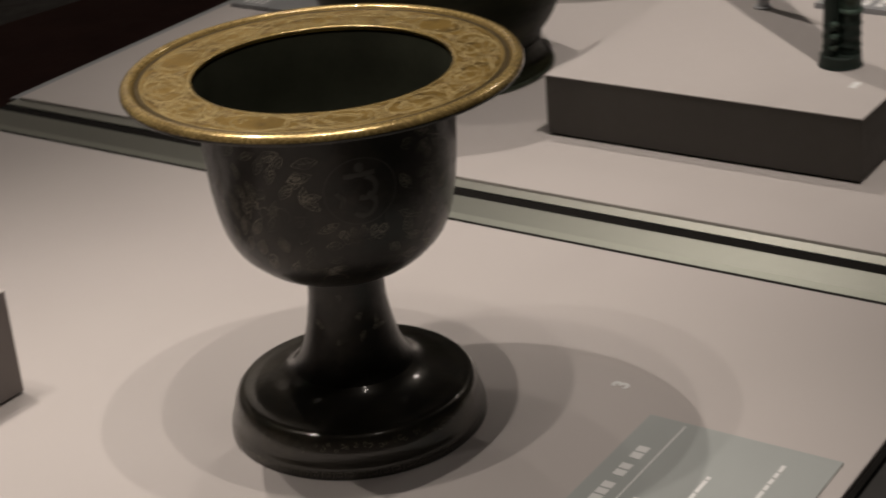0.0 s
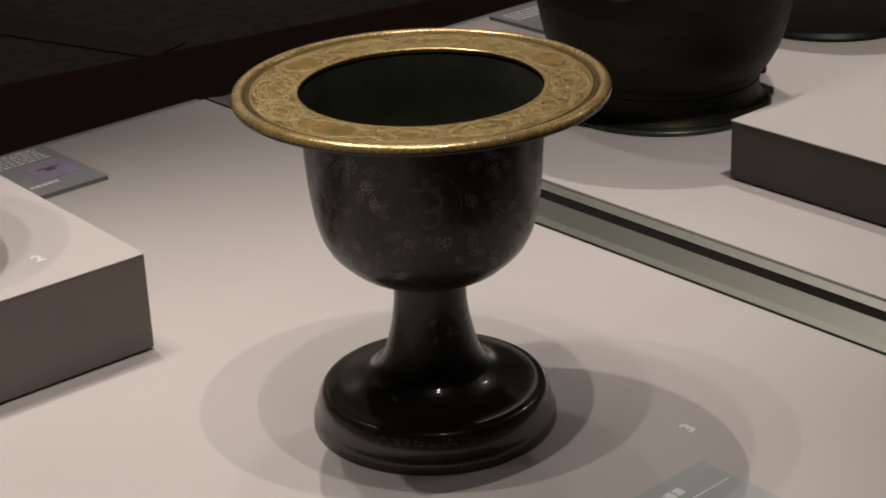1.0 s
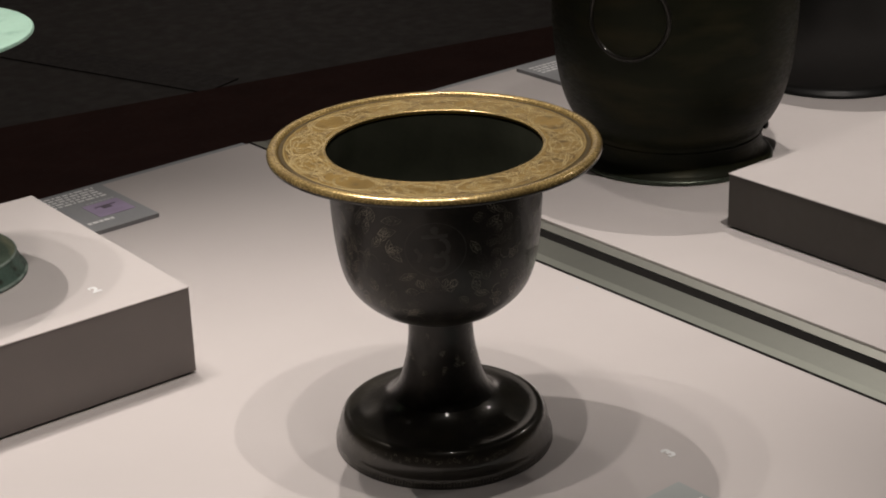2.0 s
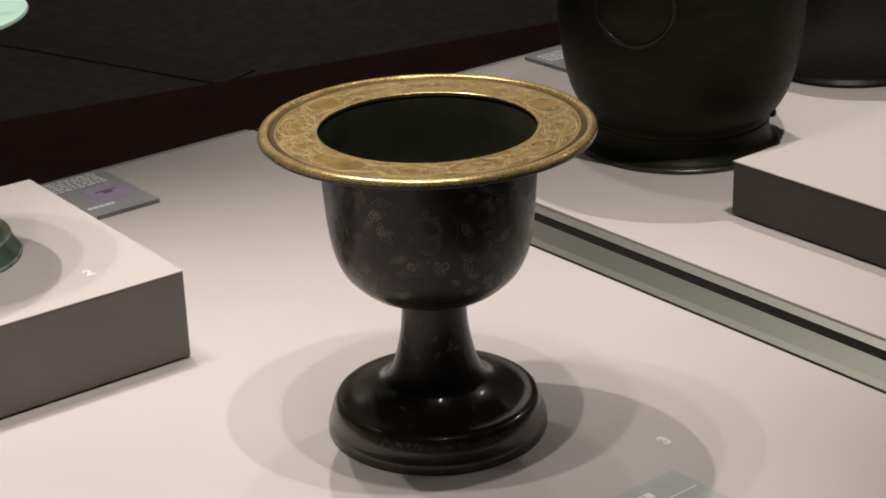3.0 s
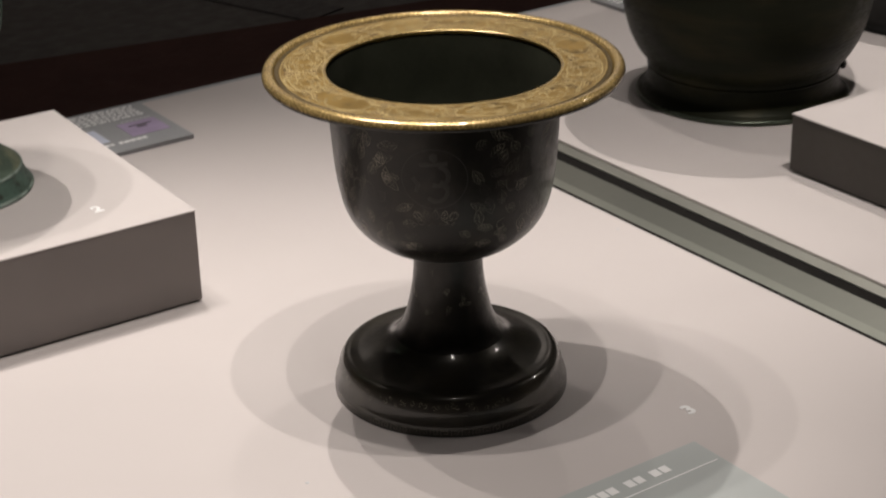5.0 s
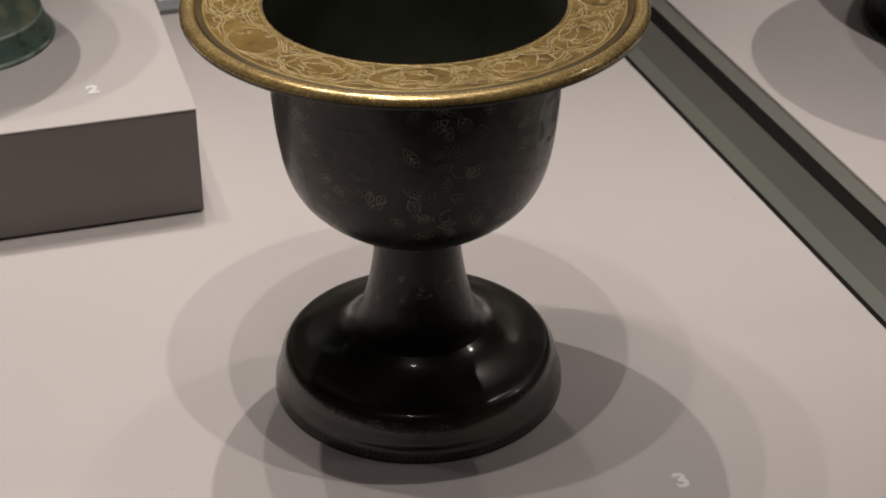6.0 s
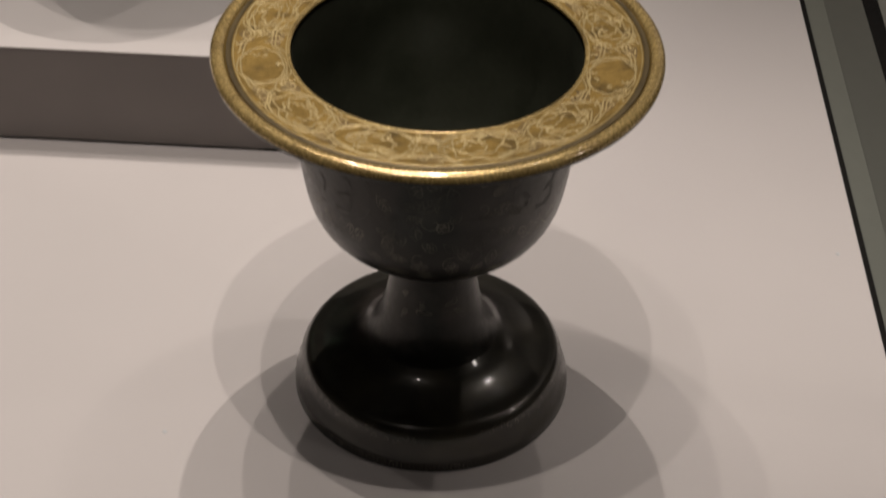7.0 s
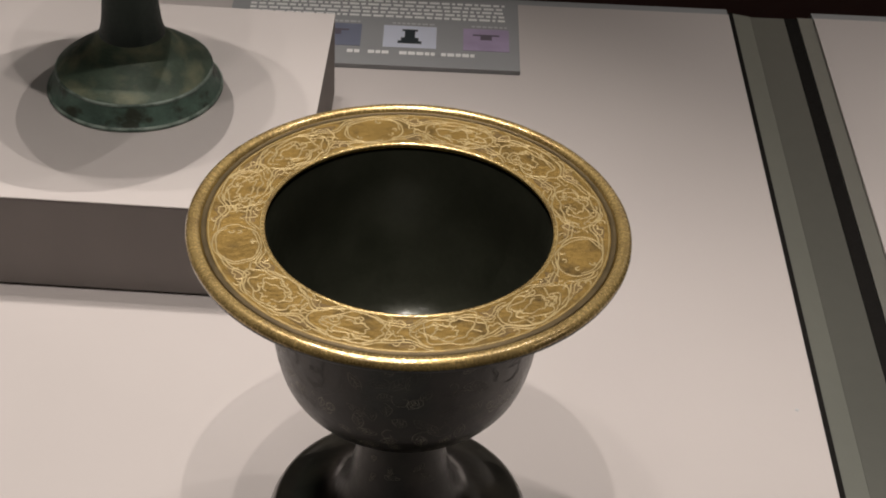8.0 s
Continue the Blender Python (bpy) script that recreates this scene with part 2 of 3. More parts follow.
def arc(cx, cy, r, a0, a1, n=16, squash=1.0):
    return [(cx + r * math.cos(radians(a0 + (a1 - a0) * i / n)), cy + squash * r * math.sin(radians(a0 + (a1 - a0) * i / n))) for i in range(n + 1)]


def curl(cx, cy, r0, r1, a0, turn, n=22):
    return [(cx + (r0 + (r1 - r0) * i / n) * math.cos(radians(a0 + turn * i / n)), cy + (r0 + (r1 - r0) * i / n) * math.sin(radians(a0 + turn * i / n))) for i in range(n + 1)]


def leaf(x, y, length, wide, angle):
    c, s = math.cos(radians(angle)), math.sin(radians(angle))
    out = []
    for side in (1, -1):
        half = []
        for i in range(9):
            t = i / 8
            u, v = length * t, side * wide * math.sin(math.pi * t) * (1 - 0.3 * t)
            half.append((x + c * u - s * v, y + s * u + c * v))
        out.append(half)
    out.append([(x + c * length * t, y + s * length * t) for t in (0.15, 0.45, 0.75)])
    return out


def fret(u0, v0, w, h):
    """One unit of a key-fret band."""
    return [(u0, v0), (u0, v0 + h), (u0 + w * 0.75, v0 + h), (u0 + w * 0.75, v0 + h * 0.3), (u0 + w * 0.35, v0 + h * 0.3), (u0 + w * 0.35, v0 + h * 0.65)]


def refine(path, step):
    out = [path[0]]
    for (x0, y0), (x1, y1) in zip(path, path[1:]):
        k = max(1, int(math.hypot(x1 - x0, y1 - y0) / step))
        out += [(x0 + (x1 - x0) * i / k, y0 + (y1 - y0) * i / k) for i in range(1, k + 1)]
    return out


# ---- room ----
FLOOR_Z = -0.85
tagged(obj("floor", box(-4, 5, -4, 7, FLOOR_Z - 0.1, FLOOR_Z), M_FLOOR), "dim dark brown museum floor", "floor", kind="structure")
# unseen north and east walls, made pale to reflect in bronze and channel
tagged(obj("wall_north", box(-4, 5, 7, 7.2, FLOOR_Z, 5.3), M_REFLECTWALL), "unseen wall made pale grey for reflections", "wall", kind="structure")
tagged(obj("wall_south", box(-4, 5, -4.2, -4, FLOOR_Z, 5.3), M_WALL), "dark red gallery wall", "wall", kind="structure")
tagged(obj("wall_west", box(-4.2, -4, -4, 7, FLOOR_Z, 5.3), M_WALL), "dark red gallery wall", "wall", kind="structure")
tagged(obj("wall_east", box(5, 5.2, -4, 7, FLOOR_Z, 5.3), M_REFLECTWALL), "unseen wall made pale grey for reflections", "wall", kind="structure")
tagged(obj("ceiling", box(-4.2, 5.2, -4.2, 7.2, 5.3, 5.4), M_CEIL), "black gallery ceiling", "ceiling", kind="structure")


# thin dark strip that puts a band of shade onto the floor
def floor_band(x0, y0, x1, y1, w):
    d = Vector((x1 - x0, y1 - y0, 0))
    bm = box(0, d.length, -w / 2, w / 2, 0, 0.004)
    ob = obj("floor_shade_band", bm, M_FLOORSHADE, at=Matrix.Translation((x0, y0, FLOOR_Z)) @ pose(0, 0, 0, 0, 0, math.degrees(math.atan2(d.y, d.x))))
    tagged(ob, "dark strip standing in for shade across the dim floor", "floor band", kind="structure")


floor_band(1.55, 4.45, 1.90, 3.35, 0.16)
carpet = obj("floor_runner", box(-1.8, 2.6, -1.55, 0.0, 0, 0.006, 0.002), M_CARPET, at=Matrix.Translation((1.15, 3.47, FLOOR_Z)) @ pose(0, 0, 0, 0, 0, -10.8))
tagged(carpet, "dark red carpet runner on the dim floor", "carpet", kind="structure")

# ---- the two table cases and the seam between them ----
X_SEAM, Y_FRONT, Y_BACK = 0.3102, -0.338, 0.742


def table_case(x0, x1, label):
    t = thing("display_case", pose(0, 0, FLOOR_Z), label, "display case", "museum table cases")
    lift = Matrix.Translation((0, 0, -FLOOR_Z))

    def add(name, bm, m, lab=""):
        bm.transform(lift)
        return part(name, bm, m, t, lab)

    add("deck", box(x0, x1, Y_FRONT, Y_BACK, -0.03, 0, 0.0008), M_DECK, "pinkish grey matt display deck")
    add("plinth_body", box(x0, x1, Y_FRONT, Y_BACK, FLOOR_Z + 0.001, -0.032), M_BODY, "dark cabinet body")
    add("front_gasket", box(x0, x1, Y_FRONT - 0.006, Y_FRONT - 0.001, -0.03, -0.002), M_RUBBER, "black rubber gasket")
    add("front_rail", box(x0, x1, Y_FRONT - 0.03, Y_FRONT - 0.007, -0.05, -0.004, 0.001), M_TRIM, "dark metal rail")
    add("back_rail", box(x0, x1, Y_BACK + 0.001, Y_BACK + 0.016, -0.03, -0.003, 0.001), M_PANEL, "grey metal rail")
    return t


table_case(-1.6, X_SEAM - 0.003, "table case with pinkish grey matt deck, dark cabinet")
table_case(0.3930, 2.2, "neighbouring table case with pinkish grey matt deck")
seam = thing("case_joint", pose(0, 0, FLOOR_Z), "grey green channel with black gaskets between the cases", "joint strip", kind="structure")
for nm, a, b, top, m, lab in (("thin_gasket", X_SEAM - 0.0028, X_SEAM + 0.0012, -0.0002, M_RUBBER, "thin black gasket"),
                             ("channel_lip", X_SEAM + 0.0014, 0.3300, -0.0012, M_CHANNELLIP, "pale grey green channel lip"),
                             ("channel", 0.3303, 0.3642, -0.0045, M_CHANNEL, "grey green channel plate"),
                             ("wide_gasket", 0.3645, 0.3773, -0.0040, M_RUBBER, "black rubber gasket"),
                             ("edge_strip", 0.3776, 0.3926, -0.0030, M_EDGE, "pale metal edge strip")):
    bm = box(a, b, Y_FRONT, Y_BACK + 0.004, -0.03, top)
    if nm == "channel_lip":
        for v in bm.verts:
            if v.co.x > 0.32 and v.co.z > -0.01:
                v.co.z = -0.0042
    bm.transform(Matrix.Translation((0, 0, -FLOOR_Z)))
    part(nm, bm, m, seam, lab)
bm = box(X_SEAM, 0.3926, Y_FRONT, Y_BACK, FLOOR_Z + 0.001, -0.032)
bm.transform(Matrix.Translation((0, 0, -FLOOR_Z)))
part("seam_body", bm, M_BODY, seam)


# ---- plinths on the decks ----
def plinth(x0, x1, y0, y1, h, turn, side_mat, side, label):
    """A painted plinth whose (x1 or x0, y0) corner is the turning point."""
    p = thing("plinth", pose(0, 0, 0), label, "plinth", "painted plinths")
    m = Matrix.Translation((x1, y0, 0)) @ pose(0, 0, 0, 0, 0, turn)
    w, d = x1 - x0, y1 - y0
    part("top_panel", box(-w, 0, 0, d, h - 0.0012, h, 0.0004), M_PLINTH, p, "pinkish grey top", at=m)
    # the sides take a darker tone than the top panel
    part("base_box", box(-w + 0.0005, -0.0005, 0.0005, d - 0.0005, 0.0022, h - 0.0014, 0.0008), side_mat, p, side, at=m)
    part("shadow_gap", box(-w + 0.004, -0.004, 0.004, d - 0.004, 0, 0.0021), M_RUBBER, p, "dark recess along the foot", at=m)
    return p


plinth(-0.62, -0.087, 0.2435, 0.5535, 0.0850, -1.6, M_PLINTHSIDE, "sides toned darker than the top, brownish grey", "low pinkish grey painted plinth under a green burner")
plinth(0.515, 0.96, -0.168, 0.148, 0.0612, 0.0, M_PLINTHSIDEDARK, "sides toned darker than the top, dark brown", "low pinkish grey painted plinth beside a dark pot")

# ---- the dark burner with the gilt rim ----
R_RIM, Z_RIM, R_HOLE, R_FOOT = 0.1305, 0.2592, 0.0853, 0.0897
burner = thing("incense_burner", pose(0, 0, 0), "dark bronze footed incense burner with worn gilt rim and silver inlay", "incense burner")
BOWL = [(0.0262, 0.1168), (0.0360, 0.1182), (0.0427, 0.1200), (0.0485, 0.1222), (0.0535, 0.1250), (0.0598, 0.1300), (0.0650, 0.1350), (0.0696, 0.1405), (0.0736, 0.1475), (0.0766, 0.1555), (0.0791, 0.1665), (0.0816, 0.1850), (0.0834, 0.2100), (0.0850, 0.2380), (0.0862, 0.2520)]
bowl = part("bowl", lathe(BOWL, 144), M_BRONZE, burner, "dark bronze bowl", True)
part("bowl_lining", lathe([(0.0, 0.1390), (0.036, 0.1400), (0.054, 0.1455), (0.0660, 0.157), (0.0735, 0.174), (0.0800, 0.20), (0.0825, 0.235), (0.0848, 0.2520)], 96), M_INSIDE, burner, "black sooty inside", True)
RIMTOP = [(R_HOLE, 0.2535), (R_HOLE - 0.0004, 0.2556), (R_HOLE + 0.0012, 0.2566), (0.100, 0.2568), (0.1165, 0.2572), (0.1185, 0.2568), (0.1200, 0.2560), (0.1212, 0.2562), (0.1225, 0.2578)]
LIP = [(0.1222, 0.2574), (0.1231, 0.2587), (0.1252, 0.2595), (0.1276, 0.2592), (0.1294, 0.2580), (0.1303, 0.2564), (0.1305, 0.2550)]
rim = part("rim", lathe(RIMTOP, 192, 4), M_GOLD, burner, "worn golden flat rim", True)
part("lip", lathe(LIP, 192, 4), M_LIP, rim, "bright rubbed gilt lip", True)
part("hole_edge", lathe([(R_HOLE - 0.0002, 0.2548), (R_HOLE - 0.0008, 0.2561), (R_HOLE + 0.0004, 0.2569), (R_HOLE + 0.0014, 0.2568)], 192, 3), M_LIP, rim, "bright rubbed inner edge", True)
part("rim_underside", lathe([(0.1305, 0.2551), (0.1304, 0.2542), (0.1300, 0.2532), (0.1285, 0.2524), (0.118, 0.2518), (0.100, 0.2518), (0.0862, 0.2500)], 144, 4), M_BRONZE, burner, "dark bronze underside", True)
part("rim_groove", lathe([(0.1180, 0.25735), (0.1200, 0.25665), (0.1213, 0.25715)], 192, 0), M_GROOVE, rim, "dark groove inside the lip", True)
part("collar", lathe([(0.0258, 0.1130), (0.0285, 0.1136), (0.0310, 0.1150), (0.0350, 0.1165), (0.0385, 0.1178), (0.0392, 0.1190), (0.0375, 0.1200)], 96, 3), M_BRONZE, burner, smooth=True)
STEM = [(0.0262, 0.1175), (0.0261, 0.1070), (0.0264, 0.0970), (0.0274, 0.0870), (0.0291, 0.0770), (0.0315, 0.0665), (0.0344, 0.0565), (0.0382, 0.0482), (0.0425, 0.0424)]
stem = part("stem", lathe(STEM, 112), M_BRONZE, burner, "dark flared stem", True)
FOOT = [(0.0420, 0.0430), (0.0468, 0.0388), (0.0526, 0.0354), (0.0590, 0.0329), (0.0650, 0.0312), (0.0700, 0.0302), (0.0740, 0.0299), (0.0775, 0.0298), (0.0805, 0.0290), (0.0829, 0.0266), (0.0846, 0.0232), (0.0860, 0.0190), (0.0870, 0.0150), (0.0880, 0.0115), (0.0892, 0.0080), (0.0897, 0.0050), (0.0897, 0.0012), (0.0890, 0.0), (0.080, 0.0)]
foot = part("foot", lathe(FOOT, 144, 5, 0.0012), M_FOOT, burner, "dark bronze stepped foot", True)

bowl_prof = smooth_profile(BOWL, 6)
foot_prof = smooth_profile(FOOT, 5)
rim_prof = smooth_profile(RIMTOP, 4) + smooth_profile(LIP, 4)


def on_bowl(u, v):
    a = u / 0.08
    r = radius_at(bowl_prof, v)
    n = Vector((math.cos(a), math.sin(a), -0.1)).normalized()
    return Vector((r * math.cos(a), r * math.sin(a), v)), n


def on_foot(u, v):
    a = u / 0.085
    r = radius_at(foot_prof, v)
    return Vector((r * math.cos(a), r * math.sin(a), v)), Vector((math.cos(a), math.sin(a), 0.3)).normalized()


def on_rim(u, v):
    """u: along the ring at a radius of 0.1 m; v: the radius."""
    a, z = u / 0.1, 0.2568
    for p, q in zip(rim_prof, rim_prof[1:]):
        if p.x <= v <= q.x:
            z = p.y + (q.y - p.y) * (v - p.x) / max(q.x - p.x, 1e-7)
    return Vector((v * math.cos(a), v * math.sin(a), z)), Vector((0, 0, 1))


# scrolls, blossoms and rings along the rim
random.seed(4)
sectors = 12
pitch = 2 * math.pi * 0.1 / sectors
mid = 0.1018
paths = []


def wander(cx, cy, rx, ry, n, jig, turns=1.0, a0=0.0):
    """A loose cloud-like scroll line with rounded lobes."""
    ph = [random.uniform(0, 6.28) for _ in range(3)]
    lobes = random.choice((3, 4, 5))
    out = []
    for i in range(n + 1):
        a = a0 + 2 * math.pi * turns * i / n
        k = 1 + jig * (abs(math.sin(lobes * a / 2 + ph[0])) - 0.6 + 0.45 * math.sin(2 * a + ph[1]) + 0.3 * math.sin(7 * a + ph[2]))
        out.append((cx + rx * k * math.cos(a), cy + ry * k * math.sin(a)))
    return out


def blossom(cx, cy, rx, ry):
    """A flower of nested cloud lines that fills one loop of the vine."""
    out = []
    for f, jig in ((0.97, 0.09), (0.78, 0.24), (0.56, 0.34), (0.34, 0.34)):
        a0 = random.uniform(0, 6.28)
        out.append(wander(cx + rx * random.uniform(-0.08, 0.08), cy, rx * f, ry * f, 76, jig, random.uniform(0.72, 1.0), a0))
    for k in range(10):
        a = random.uniform(0, 6.28)
        f = random.uniform(0.35, 0.9)
        x, y = cx + rx * f * math.cos(a), cy + ry * f * math.sin(a)
        out.append(curl(x, y, 0.0005, random.uniform(0.0020, 0.0042), random.uniform(0, 360), random.choice((-1, 1)) * random.uniform(180, 320), 16))
    return out


for s in range(sectors):
    u0 = (s + 0.5) * pitch + random.uniform(-0.003, 0.003)
    wide = random.uniform(0.0200, 0.0265)
    if s in (3, 6, 11):
        # an oval left nearly plain
        paths += [wander(u0, mid, 0.0185, 0.0138, 64, 0.05), wander(u0, mid, 0.0168, 0.0122, 64, 0.07, 0.8, random.uniform(0, 6))]
        for k in range(4):
            a = random.uniform(0, 6.28)
            paths.append(curl(u0 + 0.0125 * math.cos(a), mid + 0.0095 * math.sin(a), 0.0004, 0.0022, random.uniform(0, 360), 260, 12))
    else:
        paths += blossom(u0, mid + random.uniform(-0.001, 0.001), wide, 0.0138)
    # wavy tendrils that run from one loop to the next
    x = u0 + pitch / 2
    for side in (-1, 1):
        ph = random.uniform(0, 6.28)
        for off in (0.0, 0.0022):
            paths.append([(x + (t - 0.5) * 0.034, mid + side * (0.0132 - off - 0.0060 * math.sin(math.pi * t) ** 2 + 0.0012 * math.sin(12 * t + ph))) for t in [i / 30 for i in range(31)]])
        paths.append(wander(x + random.uniform(-0.003, 0.003), mid + side * 0.0060, 0.0045, 0.0050, 30, 0.35, 0.85, ph))
        paths.append(curl(x + side * 0.0065, mid + side * 0.0115, 0.0004, 0.0026, 180, side * 300, 12))
paths = [[(u, min(max(v, 0.0872), 0.1163)) for u, v in p] for p in paths]
for s in range(sectors):
    # tarnished brown ground left where the gilding is gone between two loops
    bm = bmesh.new()
    u0 = (s + 1) * pitch
    for side in (-1, 1):
        tip = [(0.0, 0.0035), (0.0048, 0.0078), (0.0092, 0.0118), (0.0060, 0.0138), (0.0, 0.0128), (-0.0060, 0.0138), (-0.0092, 0.0118), (-0.0048, 0.0078)]
        ring = []
        for du, dv in tip:
            p, n = on_rim(u0 + du * random.uniform(0.5, 1.25), mid + side * dv * random.uniform(0.78, 1.02))
            ring.append(bm.verts.new(p + n * 0.00006))
        bm.faces.new(ring if side > 0 else ring[::-1])
    bmesh.ops.triangulate(bm, faces=bm.faces[:])
    part("worn_patch", bm, M_WORN, rim, "brown worn ground between the scrolls")
part("engraved_line", ribbons(paths, 0.00140, on_rim, 0.00005), M_WORN, rim, "dark brown engraved outlines of the scrollwork")
part("scroll_inlay", ribbons(paths, 0.00092, on_rim, 0.00013), M_SILVER, rim, "silver wire scrollwork inlaid in the rim")
units = 84
w = 2 * math.pi * 0.1 / units
part("fret_inlay", ribbons([refine(fret(k * w, 0.1252, w * 0.85, 0.0040), 0.001) for k in range(units)], 0.00055, on_rim, 0.00006), M_FRET, rim, "dark key-fret on the lip")
ring_lines = [[(2 * math.pi * 0.1 * i / 180, r) for i in range(181)] for r in (R_HOLE + 0.0016, 0.1170)]
part("line_inlay", ribbons(ring_lines, 0.0006, on_rim, 0.00012), M_SILVER, rim, "silver border lines")

# medallions and leaf sprays round the bowl
FACE = radians(-130.3) * 0.08
quarter = math.pi / 2 * 0.08
paths, glyph, rings = [], [], []
random.seed(9)
for k in range(4):
    u0, v0 = FACE + k * quarter, 0.2010
    rings.append(arc(u0, v0, 0.0225, 0, 360, 44))
    # brush-like letter shape in the roundel
    glyph += [refine([(u0 - 0.010, v0 + 0.011), (u0 + 0.009, v0 + 0.012)], 0.002), curl(u0 + 0.002, v0 + 0.0015, 0.0085, 0.0060, 80, -200, 14),
              curl(u0 + 0.001, v0 - 0.0095, 0.0080, 0.0070, 70, -210, 14), refine([(u0 - 0.015, v0 + 0.001), (u0 - 0.011, v0 - 0.004), (u0 - 0.013, v0 - 0.010)], 0.002), arc(u0, v0 + 0.0165, 0.0015, 0, 360, 8)]
    # lotus seat under it
    for j in range(-2, 3):
        paths += leaf(u0 + 0.0052 * j, 0.1690 - abs(j) * 0.0004, 0.0085, 0.0028, 90 - 14 * j)
        paths.append(arc(u0 + 0.0052 * j, 0.1678, 0.0026, 180, 360, 8))
    for j in (-1, 1):
        paths += [arc(u0, 0.172, 0.013, 200, 340, 14, 0.4), arc(u0 + j * 0.013, 0.1725, 0.003, 0, 360, 10)]
    # sprays on both sides
    near = []
    for j in range(400):
        x = u0 + quarter / 2 + random.uniform(-0.039, 0.039)
        y = random.uniform(0.136, 0.226)
        if all(math.hypot(x - a, y - b) > 0.0098 for a, b in near):
            near.append((x, y))
            length, wide, turn = random.uniform(0.009, 0.0165), random.uniform(0.0030, 0.0046), 200 * noise.noise((x * 30, y * 30, 0.5)) + 70
            paths += leaf(x, y, length, wide, turn)
            c, sn = math.cos(radians(turn)), math.sin(radians(turn))
            paths += [[(x + c * length * f, y + sn * length * f), (x + c * length * (f + 0.16) - sn * wide * side * 0.6, y + sn * length * (f + 0.16) + c * wide * side * 0.6)] for f in (0.25, 0.45, 0.62) for side in (-1, 1)]
    for j in range(7):
        x = u0 + quarter / 2 + random.uniform(-0.026, 0.026)
        paths.append(curl(x, random.uniform(0.15, 0.205), 0.001, random.uniform(0.005, 0.009), random.uniform(0, 360), random.choice((-1, 1)) * 320, 18))
    for j in range(5):
        paths += leaf(u0 + (j - 2) * 0.011, 0.1445 + 0.0012 * (j % 2), 0.010, 0.0026, 170 if j < 2 else 20)
    paths.append(arc(u0 - 0.022, 0.1340, 0.010, 10, 170, 14, 0.8))
    paths.append(arc(u0 + 0.006, 0.1330, 0.010, 10, 170, 14, 0.8))
paths = [[(u, min(max(v, 0.1215), 0.236)) for u, v in p] for p in paths]
part("leaf_inlay", ribbons(paths, 0.00027, on_bowl, 0.00008), M_DULL, bowl, "tarnished silver lotus and leaf inlay")
for k in range(4):
    part("roundel_inlay", ribbons([rings[k]], 0.0006, on_bowl, 0.00008), M_GLYPH, bowl, "faint inlaid ring")
    part("letter_inlay", ribbons([[(u, min(max(v, 0.13), 0.236)) for u, v in p] for p in glyph[5 * k:5 * k + 5]], 0.0036, on_bowl, 0.00012), M_GLYPH, bowl, "dull letter-like sign in the roundel")
paths = []
for k in range(110):
    x = 2 * math.pi * 0.085 * k / 110 + random.uniform(-0.002, 0.002)
    paths.append(curl(x, random.uniform(0.0195, 0.0245), 0.0003, random.uniform(0.0014, 0.0026), random.uniform(0, 360), random.choice((-1, 1)) * 330, 12))
part("foot_scroll_inlay", ribbons([[(u, min(max(v, 0.017), 0.0265)) for u, v in p] for p in paths], 0.00026, on_foot, 0.0001), M_DULL, foot, "tarnished silver scrolls on the foot")
w = 2 * math.pi * 0.085 / 72
part("foot_fret_inlay", ribbons([refine(fret(k * w, 0.0018, w * 0.9, 0.0040), 0.0012) for k in range(72)], 0.0003, on_foot, 0.0001), M_DULL, foot, "tarnished key-fret band")
stem_prof = smooth_profile(STEM, 6)


def on_stem(u, v):
    a, r = u / 0.028, radius_at(stem_prof, v)
    return Vector((r * math.cos(a), r * math.sin(a), v)), Vector((math.cos(a), math.sin(a), 0.1)).normalized()


paths = []
for k in range(26):
    u, v = random.uniform(0, 2 * math.pi * 0.028), random.uniform(0.072, 0.104)
    paths += leaf(u, v, random.uniform(0.005, 0.009), random.uniform(0.0012, 0.0022), random.uniform(0, 360))
    paths.append(curl(u, v, 0.0004, random.uniform(0.002, 0.004), random.uniform(0, 360), random.choice((-1, 1)) * 300, 14))
part("stem_inlay", ribbons([[(u, min(max(v, 0.062), 0.112)) for u, v in p] for p in paths], 0.00026, on_stem, 0.00008), M_DULL, stem, "tarnished silver leaf inlay")

# ---- the green burner on the plinth ----
green = thing("incense_burner", pose(-0.2354, 0.4168, 0.085), "green patinated bronze footed incense burner with pale mint rim", "incense burner")
part("foot", lathe([(0.0265, 0.0520), (0.034, 0.0430), (0.046, 0.0340), (0.056, 0.0268), (0.0615, 0.0224), (0.0632, 0.0208)], 112, 5, 0.004), M_PATINATOP, green, "olive green sloping foot", True)
# paler rings follow the step and the bottom edge of the foot
part("foot_step", lathe([(0.0630, 0.0210), (0.0642, 0.0204), (0.0646, 0.0193), (0.0640, 0.0184)], 112, 3, 0.004), M_PATINAEDGE, green, "pale step edge", True)
part("foot_wall", lathe([(0.0640, 0.0186), (0.0652, 0.0150), (0.0672, 0.0098), (0.0694, 0.0055), (0.0712, 0.0030), (0.0716, 0.0012), (0.0700, 0.0), (0.06, 0.0)], 112, 5, 0.005), M_PATINA, green, "dark mottled green foot wall", True)
part("foot_edge", lathe([(0.0708, 0.0038), (0.0722, 0.0026), (0.0724, 0.0010), (0.0712, 0.0)], 112, 3, 0.006), M_PATINAEDGE, green, "pale foot edge", True)
part("stem", lathe([(0.0225, 0.112), (0.0222, 0.095), (0.0228, 0.078), (0.0245, 0.062), (0.0268, 0.0518)], 80, 5), M_STEMDARK, green, "dark stem", True)
